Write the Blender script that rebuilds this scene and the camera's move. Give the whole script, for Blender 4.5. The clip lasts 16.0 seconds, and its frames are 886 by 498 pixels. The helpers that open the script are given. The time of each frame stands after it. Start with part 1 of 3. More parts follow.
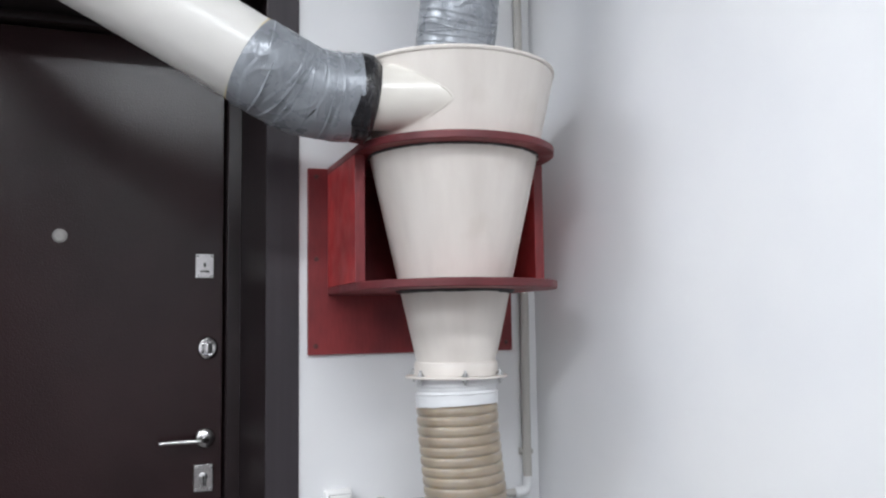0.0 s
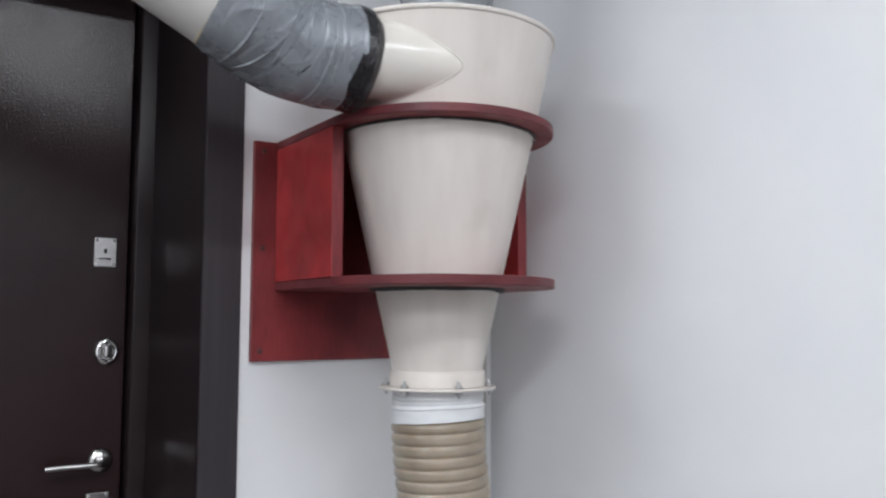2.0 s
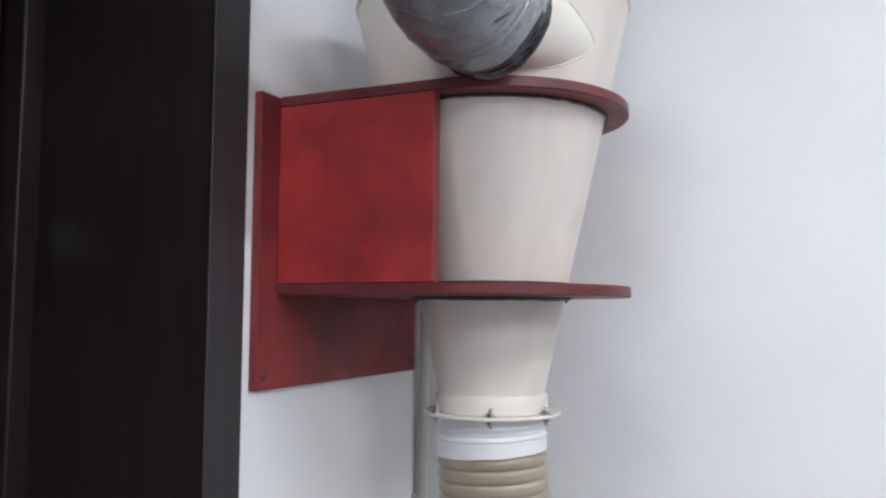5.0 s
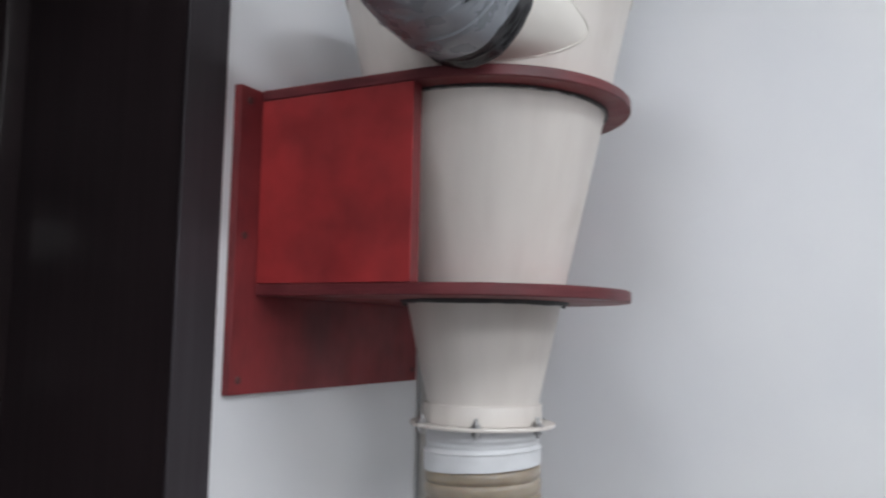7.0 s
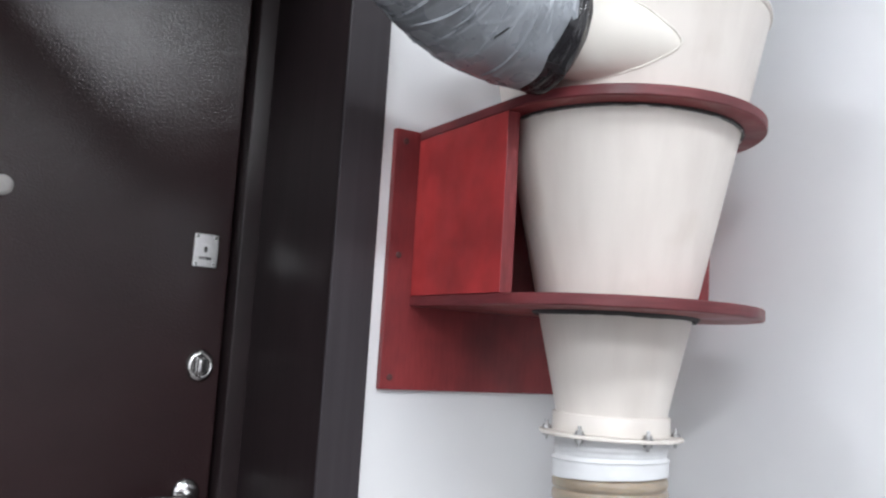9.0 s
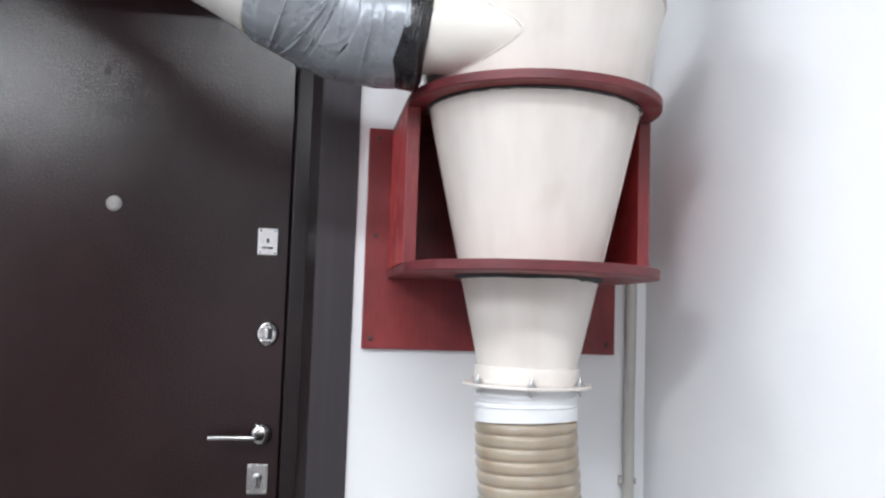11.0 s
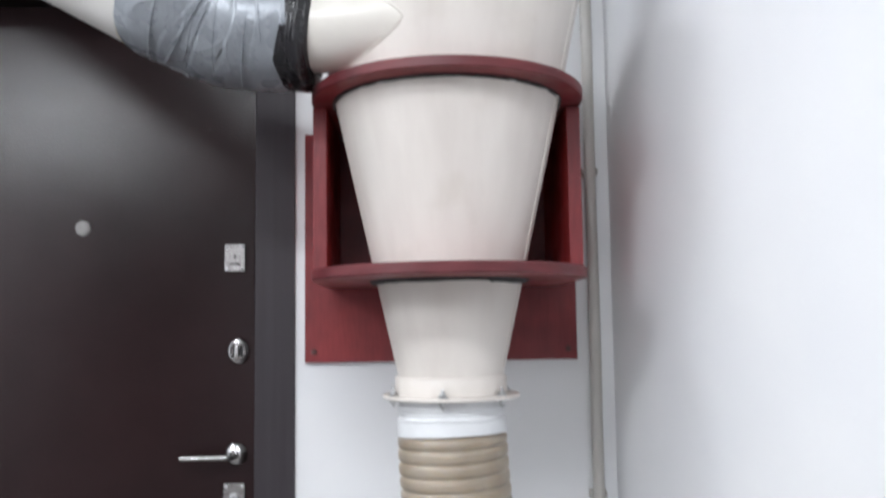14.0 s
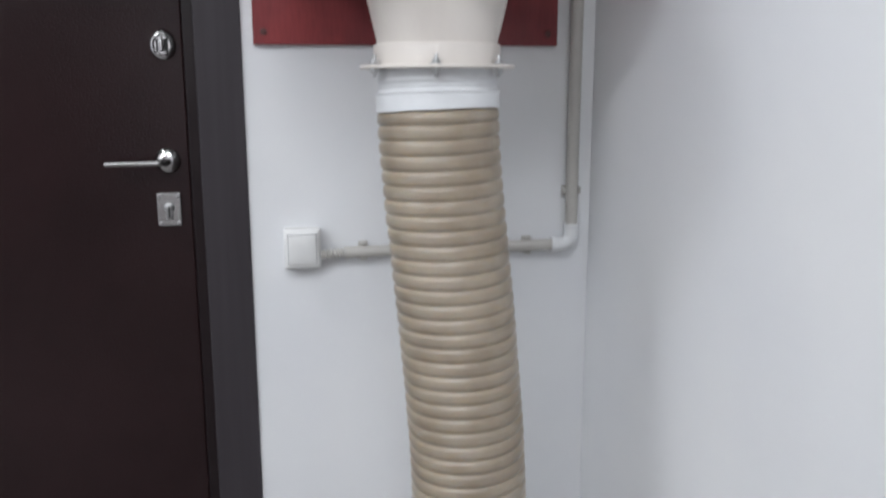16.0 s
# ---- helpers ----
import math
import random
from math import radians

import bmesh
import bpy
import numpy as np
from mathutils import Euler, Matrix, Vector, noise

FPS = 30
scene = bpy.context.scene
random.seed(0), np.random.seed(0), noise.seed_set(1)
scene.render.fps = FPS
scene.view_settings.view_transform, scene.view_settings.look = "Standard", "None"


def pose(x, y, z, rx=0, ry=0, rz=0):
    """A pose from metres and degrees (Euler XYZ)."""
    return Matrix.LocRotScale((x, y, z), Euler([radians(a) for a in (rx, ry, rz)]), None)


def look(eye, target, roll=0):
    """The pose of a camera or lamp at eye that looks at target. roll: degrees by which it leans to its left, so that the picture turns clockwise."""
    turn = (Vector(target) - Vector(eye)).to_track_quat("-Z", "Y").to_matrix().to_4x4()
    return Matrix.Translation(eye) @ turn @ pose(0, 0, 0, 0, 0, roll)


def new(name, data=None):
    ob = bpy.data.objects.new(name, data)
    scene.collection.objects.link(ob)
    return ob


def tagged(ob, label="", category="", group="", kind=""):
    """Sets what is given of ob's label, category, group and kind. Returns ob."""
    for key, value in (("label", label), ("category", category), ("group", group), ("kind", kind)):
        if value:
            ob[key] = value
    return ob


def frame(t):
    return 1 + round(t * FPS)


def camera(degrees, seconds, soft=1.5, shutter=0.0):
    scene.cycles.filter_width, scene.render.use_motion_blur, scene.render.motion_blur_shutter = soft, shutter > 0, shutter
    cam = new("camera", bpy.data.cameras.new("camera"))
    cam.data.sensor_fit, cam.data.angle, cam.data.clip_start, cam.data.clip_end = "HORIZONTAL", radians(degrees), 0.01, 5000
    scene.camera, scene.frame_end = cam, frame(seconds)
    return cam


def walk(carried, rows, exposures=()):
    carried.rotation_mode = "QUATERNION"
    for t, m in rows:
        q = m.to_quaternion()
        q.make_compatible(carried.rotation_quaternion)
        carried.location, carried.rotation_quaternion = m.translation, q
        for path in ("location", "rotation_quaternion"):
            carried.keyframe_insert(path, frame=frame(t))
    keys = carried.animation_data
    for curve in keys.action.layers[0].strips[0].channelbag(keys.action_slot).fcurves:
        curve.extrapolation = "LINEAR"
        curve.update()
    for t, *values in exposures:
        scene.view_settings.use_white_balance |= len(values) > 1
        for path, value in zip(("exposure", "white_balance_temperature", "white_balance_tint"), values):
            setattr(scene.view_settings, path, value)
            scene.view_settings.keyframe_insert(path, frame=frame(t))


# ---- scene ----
cam = camera(56.1, 16.0, soft=2.2, shutter=0.5)
PATH = [
    (0, (-0.415, -2.128, 1.29), (0.28, -0.261, 1.465), -0.8),
    (0.5, (-0.443, -2.101, 1.286), (0.285, -0.246, 1.455), -0.7),
    (1, (-0.491, -2.031, 1.271), (0.367, -0.23, 1.417), 0.0),
    (1.5, (-0.547, -1.919, 1.294), (0.445, -0.191, 1.473), 0.6),
    (2, (-0.639, -1.742, 1.297), (0.456, -0.078, 1.471), 0.1),
    (2.5, (-0.825, -1.595, 1.302), (0.414, -0.041, 1.529), 0.3),
    (3, (-0.93, -1.401, 1.312), (0.477, 0.005, 1.52), 0.2),
    (3.2, (-0.944, -1.312, 1.303), (0.509, 0.04, 1.55), 0.4),
    (5.3, (-1.11, -0.8, 1.339), (0.757, -0.102, 1.501), -0.1),
    (5.5, (-1.129, -0.787, 1.332), (0.764, -0.17, 1.516), -0.5),
    (6, (-1.139, -0.756, 1.325), (0.793, -0.272, 1.508), -0.5),
    (6.5, (-1.084, -0.808, 1.326), (0.823, -0.235, 1.51), 0.3),
    (7, (-0.962, -0.899, 1.312), (0.795, 0.037, 1.511), 1.1),
    (7.5, (-0.954, -1.047, 1.311), (0.662, 0.118, 1.482), 1.1),
    (8, (-1.022, -1.169, 1.329), (0.534, 0.079, 1.476), 1.0),
    (8.5, (-0.937, -1.264, 1.322), (0.423, 0.194, 1.486), 1.9),
    (8.7, (-0.845, -1.301, 1.297), (0.387, 0.261, 1.499), 2.6),
    (10.8, (-0.137, -1.784, 1.281), (0.167, 0.184, 1.468), 2.3),
    (11, (-0.117, -1.821, 1.289), (0.198, 0.148, 1.446), 1.9),
    (11.5, (0.065, -1.804, 1.291), (0.156, 0.185, 1.474), 2.3),
    (12, (0.272, -1.72, 1.321), (0.121, 0.265, 1.514), 1.5),
    (12.5, (0.279, -1.749, 1.33), (0.138, 0.229, 1.588), -0.4),
    (13, (0.264, -1.76, 1.338), (0.207, 0.217, 1.635), -1.3),
    (13.5, (0.255, -1.755, 1.322), (0.231, 0.222, 1.622), -1.0),
    (14, (0.225, -1.766, 1.292), (0.298, 0.225, 1.466), -0.8),
    (14.5, (0.167, -1.786, 1.248), (0.356, 0.205, 1.281), -0.5),
    (15, (0.121, -1.767, 1.211), (0.373, 0.213, 1.077), 0.1),
    (15.5, (0.128, -1.65, 1.175), (0.409, 0.313, 0.913), -0.0),
    (16, (0.081, -1.6, 1.141), (0.406, 0.334, 0.751), -0.1),
]
EXPOSURES = [(0, -0.03), (1, -0.07), (1.5, -0.20), (2, -0.23), (2.5, -0.14), (3, -0.05), (5.5, -0.15), (6, -0.36), (6.5, -0.50), (7, -0.40), (7.5, -0.09), (8, 0.06), (8.5, 0.19), (11, 0.40), (13.5, 0.30), (14, 0.20), (14.5, 0.09), (16, -0.20)]
walk(cam, [(t, look(eye, target, roll)) for t, eye, target, roll in PATH], EXPOSURES)

# ---- world and lights ----
world = bpy.data.worlds.new("world")
scene.world = world
world.use_nodes = True
world.node_tree.nodes["Background"].inputs[0].default_value = (0.75, 0.85, 1.0, 1)
world.node_tree.nodes["Background"].inputs[1].default_value = 0.3

CEIL = 2.90
# x, y, size along x and y, watts, beam spread in degrees
LAMPS = [
    (-1.50, -0.52, 0.60, 0.90, 34.0, 160),
    (-2.25, -3.20, 1.25, 0.42, 90.0, 180),
    (-2.30, -4.60, 1.25, 0.30, 26.0, 180),
    # fill lamp, added to soften shadows and lift the back wall
    (-0.20, -2.40, 1.25, 0.30, 42.0, 180),
    (-0.20, -4.40, 1.25, 0.30, 20.0, 180),
]


def area_lamp(x, y, size_x, size_y, watts, spread):
    data = bpy.data.lights.new("tube_lamp", "AREA")
    data.shape, data.size, data.size_y, data.energy = "RECTANGLE", size_x - 0.06, size_y - 0.06, watts
    data.color, data.spread = (0.890, 0.928, 0.980), radians(spread)
    ob = new("tube_lamp", data)
    ob.matrix_world = pose(x, y, CEIL - 0.062)
    return ob


for lamp_row in LAMPS:
    area_lamp(*lamp_row)


# ---- materials ----
def material(name, colour, rough=0.5, metal=0.0, spec=0.5, coat=0.0):
    m = bpy.data.materials.new(name)
    m.use_nodes = True
    b = m.node_tree.nodes["Principled BSDF"]
    b.inputs["Base Color"].default_value = (*colour, 1)
    b.inputs["Roughness"].default_value = rough
    b.inputs["Metallic"].default_value = metal
    b.inputs["Specular IOR Level"].default_value = spec
    b.inputs["Coat Weight"].default_value = coat
    return m


def node(m, kind, **sets):
    n = m.node_tree.nodes.new(kind)
    for key, value in sets.items():
        n.inputs[key].default_value = value
    return n


def link(m, a, b):
    m.node_tree.links.new(a, b)


def coords(m, scale=(1, 1, 1), turn=(0, 0, 0)):
    tc, mp = node(m, "ShaderNodeTexCoord"), node(m, "ShaderNodeMapping")
    mp.inputs["Scale"].default_value = scale
    mp.inputs["Rotation"].default_value = turn
    link(m, tc.outputs["Object"], mp.inputs["Vector"])
    return mp.outputs["Vector"]


def mottled(m, dark, light, vec, scale, detail=4.0, lo=0.35, hi=0.65):
    """A base colour that wanders between two tones."""
    n = node(m, "ShaderNodeTexNoise", Scale=scale, Detail=detail)
    link(m, vec, n.inputs["Vector"])
    r = node(m, "ShaderNodeValToRGB")
    r.color_ramp.elements[0].position, r.color_ramp.elements[1].position = lo, hi
    r.color_ramp.elements[0].color, r.color_ramp.elements[1].color = (*dark, 1), (*light, 1)
    link(m, n.outputs["Fac"], r.inputs["Fac"])
    return r.outputs["Color"]


def mix(m, a, b, fac, mode="MULTIPLY"):
    x = m.node_tree.nodes.new("ShaderNodeMix")
    x.data_type, x.blend_type = "RGBA", mode
    if isinstance(fac, float):
        x.inputs[0].default_value = fac
    else:
        link(m, fac, x.inputs[0])
    link(m, a, x.inputs[6])
    link(m, b, x.inputs[7])
    return x.outputs[2]


def base(m, socket):
    link(m, socket, m.node_tree.nodes["Principled BSDF"].inputs["Base Color"])


def bump(m, vec, scale, strength, distance=0.001, detail=3.0, kind="ShaderNodeTexNoise"):
    b = m.node_tree.nodes["Principled BSDF"]
    n = node(m, kind, Scale=scale)
    if kind == "ShaderNodeTexNoise":
        n.inputs["Detail"].default_value = detail
    link(m, vec, n.inputs["Vector"])
    bp = node(m, "ShaderNodeBump", Strength=strength, Distance=distance)
    link(m, n.outputs[0], bp.inputs["Height"])
    old = b.inputs["Normal"].links
    if old:
        link(m, old[0].from_socket, bp.inputs["Normal"])
    link(m, bp.outputs["Normal"], b.inputs["Normal"])


def wobble_rough(m, vec, scale, lo, hi):
    n = node(m, "ShaderNodeTexNoise", Scale=scale, Detail=4.0)
    link(m, vec, n.inputs["Vector"])
    r = node(m, "ShaderNodeMapRange")
    r.inputs["From Min"].default_value, r.inputs["From Max"].default_value = 0.3, 0.7
    r.inputs["To Min"].default_value, r.inputs["To Max"].default_value = lo, hi
    link(m, n.outputs["Fac"], r.inputs["Value"])
    link(m, r.outputs["Result"], m.node_tree.nodes["Principled BSDF"].inputs["Roughness"])


def wall_paint():
    m = material("white_wall_paint", (0.78, 0.79, 0.80), 0.55, spec=0.35)
    v = coords(m)
    base(m, mottled(m, (0.755, 0.765, 0.785), (0.80, 0.805, 0.81), v, 2.2))
    bump(m, v, 9.0, 0.25, 0.006, 2.0)
    bump(m, v, 260.0, 0.12, 0.0006, 3.0)
    return m


def red_wood(name="red_stained_plywood", layered=False, upright=False, dark=(0.130, 0.0215, 0.0250), light=(0.262, 0.0345, 0.0375), figure=7.0):
    m = material(name, (0.25, 0.03, 0.03), 0.42, spec=0.4)
    v = coords(m)
    if layered:
        blotch = mottled(m, (0.15, 0.024, 0.028) if upright else (0.105, 0.022, 0.027), (0.25, 0.038, 0.042) if upright else (0.18, 0.034, 0.038), v, 9.0, 5.0, 0.30, 0.68)
    else:
        blotch = mottled(m, dark, light, v, figure, 5.0, 0.30, 0.68)
    grain = mottled(m, (0.62, 0.55, 0.55), (1.0, 1.0, 1.0), coords(m, (160, 14, 10) if upright else (14, 14, 160) if layered else (160, 14, 14)), 1.6, 4.0, 0.3, 0.6)
    base(m, mix(m, blotch, grain, 0.75 if layered else 0.35))
    bump(m, coords(m, (220, 10, 8) if upright else (10, 10, 220) if layered else (200, 30, 30)), 1.5, 0.25, 0.0008)
    wobble_rough(m, v, 18.0, 0.33, 0.55)
    return m


def door_paint():
    m = material("brown_hammered_door_paint", (0.03, 0.02, 0.018), 0.4, spec=0.32)
    v = coords(m)
    base(m, mottled(m, (0.0185, 0.0092, 0.0100), (0.0250, 0.0125, 0.0134), v, 3.0))
    bump(m, v, 260.0, 0.65, 0.0006, 0.0)
    bump(m, v, 40.0, 0.08, 0.001, 1.0)
    wobble_rough(m, v, 5.0, 0.15, 0.18)
    return m


def dark_wood(name, dark, light, rough):
    m = material(name, light, rough, spec=0.25)
    base(m, mottled(m, dark, light, coords(m, (60, 60, 2.5)), 1.0, 5.0, 0.3, 0.7))
    bump(m, coords(m, (120, 120, 4)), 1.0, 0.12, 0.0006)
    return m


def cream_plastic():
    m = material("cream_plastic", (0.70, 0.655, 0.585), 0.36, spec=0.45)
    v = coords(m)
    streak = mottled(m, (0.648, 0.599, 0.552), (0.710, 0.664, 0.614), coords(m, (24, 24, 0.9)), 1.0, 4.0, 0.25, 0.62)
    spots = mottled(m, (0.93, 0.92, 0.90), (1, 1, 1), v, 9.0, 6.0, 0.28, 0.42)
    base(m, mix(m, streak, spots, 0.8))
    bump(m, v, 14.0, 0.10, 0.002, 2.0)
    wobble_rough(m, v, 11.0, 0.30, 0.44)
    return m


def duct_white():
    m = material("glossy_white_duct_plastic", (0.72, 0.70, 0.66), 0.28, spec=0.5)
    v = coords(m)
    base(m, mottled(m, (0.635, 0.620, 0.585), (0.69, 0.675, 0.645), v, 4.0))
    bump(m, v, 30.0, 0.05, 0.001)
    return m


def tape(name, dark, light, rough, metal):
    m = material(name, light, rough, metal, 0.5)
    v = coords(m)
    base(m, mottled(m, dark, light, v, 14.0, 6.0, 0.25, 0.7))
    bump(m, coords(m, (70, 12, 12), (0.1, 0.25, 0.15)), 1.5, 0.28, 0.005, 3.0)
    bump(m, v, 240.0, 0.15, 0.0006)
    wobble_rough(m, v, 25.0, max(rough - 0.1, 0.1), rough + 0.12)
    return m


def hose_plastic():
    m = material("beige_ribbed_hose", (0.42, 0.33, 0.21), 0.30, spec=0.5)
    v = coords(m)
    base(m, mottled(m, (0.304, 0.249, 0.189), (0.382, 0.324, 0.254), v, 16.0))
    bump(m, v, 45.0, 0.22, 0.003)
    b = m.node_tree.nodes["Principled BSDF"]
    b.inputs["Subsurface Weight"].default_value = 0.6
    b.inputs["Subsurface Radius"].default_value = (0.01, 0.007, 0.004)
    return m


def plain(name, colour, rough, metal=0.0, spread=0.06, scale=20.0):
    m = material(name, colour, rough, metal)
    base(m, mottled(m, tuple(c * (1 - spread) for c in colour), tuple(min(1, c * (1 + spread)) for c in colour), coords(m), scale))
    return m


M_WALL = wall_paint()
M_CEIL = plain("white_ceiling_paint", (0.78, 0.78, 0.77), 0.8, 0.0, 0.02, 3.0)
# tones of unseen walls, chosen for what the glossy door reflects
M_ROOM = plain("dull_brown_reflection_tone", (0.125, 0.100, 0.096), 0.7, 0.0, 0.08, 2.0)
M_PALE = plain("pale_reflection_tone", (0.66, 0.65, 0.66), 0.7, 0.0, 0.05, 2.0)
M_DIM = plain("dark_reflection_tone", (0.06, 0.048, 0.046), 0.6, 0.0, 0.08, 2.0)
M_FLOOR = plain("dark_grey_floor", (0.10, 0.092, 0.088), 0.5, 0.0, 0.15, 4.0)
M_RED, M_PLY = red_wood(), red_wood("red_stained_plywood_edge", True)
M_PLY_UP = red_wood("red_stained_plywood_upright_edge", True, True)
# same red stain made brighter: lamp light on the side boards is in the colour
M_RED_LIT = red_wood("red_stained_plywood_lit", dark=(0.270, 0.0285, 0.0305), light=(0.450, 0.0420, 0.0435), figure=11.0)
M_DOOR = door_paint()
M_FRAME = plain("dark_painted_steel", (0.0180, 0.0120, 0.0130), 0.34, 0.0, 0.1)
M_FRAME.node_tree.nodes["Principled BSDF"].inputs["Specular IOR Level"].default_value = 0.25
M_CASING = dark_wood("wenge_veneer_casing", (0.038, 0.033, 0.037), (0.046, 0.040, 0.045), 0.42)
# lining far below the casing's tone: shade of the recess put into the veneer colour
M_REVEAL = dark_wood("wenge_lining_shaded", (0.0125, 0.0086, 0.0095), (0.0200, 0.0138, 0.0152), 0.36)
M_CREAM, M_DUCT = cream_plastic(), duct_white()
M_INLET = plain("glossy_cream_plastic", (0.745, 0.710, 0.650), 0.24, 0.0, 0.03, 6.0)
M_TAPE = tape("silver_duct_tape", (0.215, 0.231, 0.253), (0.312, 0.334, 0.364), 0.29, 0.25)
M_FLAP = plain("pale_tape_back", (0.50, 0.50, 0.48), 0.4)
M_BLACK_TAPE = tape("black_tape", (0.009, 0.009, 0.011), (0.016, 0.015, 0.018), 0.22, 0.0)
M_RUBBER = plain("black_rubber", (0.015, 0.014, 0.015), 0.6)
M_HOSE = hose_plastic()
M_WHITE_TAPE = plain("white_tape", (0.72, 0.73, 0.74), 0.4, 0.0, 0.03, 30.0)
M_STEEL = plain("galvanised_steel", (0.42, 0.42, 0.42), 0.35, 1.0, 0.2, 90.0)
M_MIRROR = plain("bright_chrome", (0.72, 0.71, 0.71), 0.12, 1.0, 0.05, 60.0)
M_SATIN = plain("satin_chrome", (0.52, 0.51, 0.505), 0.24, 1.0, 0.05, 60.0)
M_SLOT = plain("dark_slot", (0.02, 0.02, 0.02), 0.5)
M_SWITCH = plain("white_switch_plastic", (0.80, 0.80, 0.79), 0.3, 0.0, 0.02)
M_PIPE = plain("grey_conduit_plastic", (0.465, 0.450, 0.420), 0.4, 0.0, 0.06, 12.0)
M_ELBOW = plain("white_conduit_elbow", (0.74, 0.75, 0.76), 0.4, 0.0, 0.03)
M_SCREW = plain("dark_screw", (0.085, 0.030, 0.029), 0.6, 0.0)


# ---- mesh helpers ----
def part(name, bm, mat, parent=None, label="", smooth=None):
    """One mesh object from a bmesh, under a thing or a part. smooth: the angle past which edges stay sharp."""
    bmesh.ops.recalc_face_normals(bm, faces=bm.faces)
    if smooth is not None:
        for f in bm.faces:
            f.smooth = True
        for e in bm.edges:
            if len(e.link_faces) == 2 and e.calc_face_angle(0) > radians(smooth):
                e.smooth = False
    me = bpy.data.meshes.new(name)
    bm.to_mesh(me)
    bm.free()
    for each in (mat if isinstance(mat, (list, tuple)) else [mat]):
        me.materials.append(each)
    ob = new(name, me)
    if parent:
        ob.parent = parent
    return tagged(ob, label)


def thing(name, label, category, group="", at=(0, 0, 0)):
    ob = new(name)
    ob.location = at
    ob.empty_display_size = 0.05
    return tagged(ob, label, category, group)


def box(x0, x1, y0, y1, z0, z1, bevel=0.0, segments=2):
    bm = bmesh.new()
    m = Matrix.LocRotScale(((x0 + x1) / 2, (y0 + y1) / 2, (z0 + z1) / 2), None, (x1 - x0, y1 - y0, z1 - z0))
    bmesh.ops.create_cube(bm, size=1, matrix=m)
    if bevel:
        bmesh.ops.bevel(bm, geom=bm.edges[:], offset=bevel, segments=segments, affect="EDGES", profile=0.5)
    return bm


def lathe(profile, n=96, m=None):
    """A closed or open profile of (radius, height) turned round the z axis."""
    bm = bmesh.new()
    rings = []
    for r, z in profile:
        if r < 1e-6:
            rings.append([bm.verts.new((0, 0, z))] * n)
        else:
            rings.append([bm.verts.new((r * math.cos(2 * math.pi * k / n), r * math.sin(2 * math.pi * k / n), z)) for k in range(n)])
    for a, b in zip(rings, rings[1:]):
        for k in range(n):
            loop = [a[k], a[(k + 1) % n], b[(k + 1) % n], b[k]]
            keep = [v for i, v in enumerate(loop) if v not in loop[:i]]
            if len(keep) > 2:
                bm.faces.new(keep)
    if m is not None:
        bm.transform(m)
    return bm


def sweep(points, radius, n=48, closed_ends=True):
    """A tube along points; radius(u, angle, i) gives its half width, u from 0 to 1."""
    bm = bmesh.new()
    pts = [Vector(p) for p in points]
    t0 = (pts[1] - pts[0]).normalized()
    side = t0.cross(Vector((0, 1, 0.01))).normalized()
    rings = []
    for i, p in enumerate(pts):
        t = (pts[min(i + 1, len(pts) - 1)] - pts[max(i - 1, 0)]).normalized()
        side = (side - t * side.dot(t)).normalized()
        up = t.cross(side)
        u = i / (len(pts) - 1)
        ring = []
        for k in range(n):
            a = 2 * math.pi * k / n
            r = radius(u, a, i) if callable(radius) else radius
            ring.append(bm.verts.new(p + r * (math.cos(a) * side + math.sin(a) * up)))
        rings.append(ring)
    for a, b in zip(rings, rings[1:]):
        for k in range(n):
            bm.faces.new((a[k], a[(k + 1) % n], b[(k + 1) % n], b[k]))
    if closed_ends:
        bm.faces.new(rings[0][::-1])
        bm.faces.new(rings[-1])
    return bm


def curve_points(knots, n):
    """Points along a smooth curve through the knots."""
    k = [Vector(p) for p in knots]
    k = [2 * k[0] - k[1]] + k + [2 * k[-1] - k[-2]]
    out = []
    spans = len(k) - 3
    for i in range(n + 1):
        u = i / n * spans
        s = min(int(u), spans - 1)
        f = u - s
        a, b, c, d = k[s : s + 4]
        out.append(0.5 * (2 * b + (c - a) * f + (2 * a - 5 * b + 4 * c - d) * f * f + (3 * b - a - 3 * c + d) * f ** 3))
    return out


def add(bm, other):
    """Joins another bmesh to this one."""
    me = bpy.data.meshes.new("joined")
    other.to_mesh(me)
    other.free()
    bm.from_mesh(me)
    bpy.data.meshes.remove(me)
    return bm


def facing(x, y, z):
    """A pose at a place, whose z axis looks out from the wall towards -y and whose y axis points up."""
    return Matrix.Translation((x, y, z)) @ Euler((radians(90), 0, 0)).to_matrix().to_4x4()


def structure(name, bm, mat, label, category):
    return tagged(part(name, bm, mat, None), label, category, kind="structure")


# ---- the room ----
XR, XE, ZO = 0.645, -0.062, 2.20  # right wall, edge of the door opening, its height
XL, YF = -3.00, -5.20
WY = -0.0125  # face of the back wall
X_HINGE = -1.13

back = box(XE, XR + 0.15, WY, 0.50, 0, CEIL)
add(back, box(X_HINGE - 0.105, XE, WY, 0.50, ZO, CEIL))
add(back, box(XL - 0.15, X_HINGE - 0.105, WY, 0.50, 0, CEIL))
structure("wall_back", back, M_WALL, "white painted plaster wall with a deep door recess", "wall")


def two_tone(bm, height):
    """Cuts the faces at a height; below it they take the second material."""
    bmesh.ops.bisect_plane(bm, geom=bm.verts[:] + bm.edges[:] + bm.faces[:], plane_co=(0, 0, height), plane_no=(0, 0, 1))
    for f in bm.faces:
        f.material_index = 1 if f.calc_center_median().z < height else 0
    return bm


SKEW = 0.046  # the right wall runs a little out of square


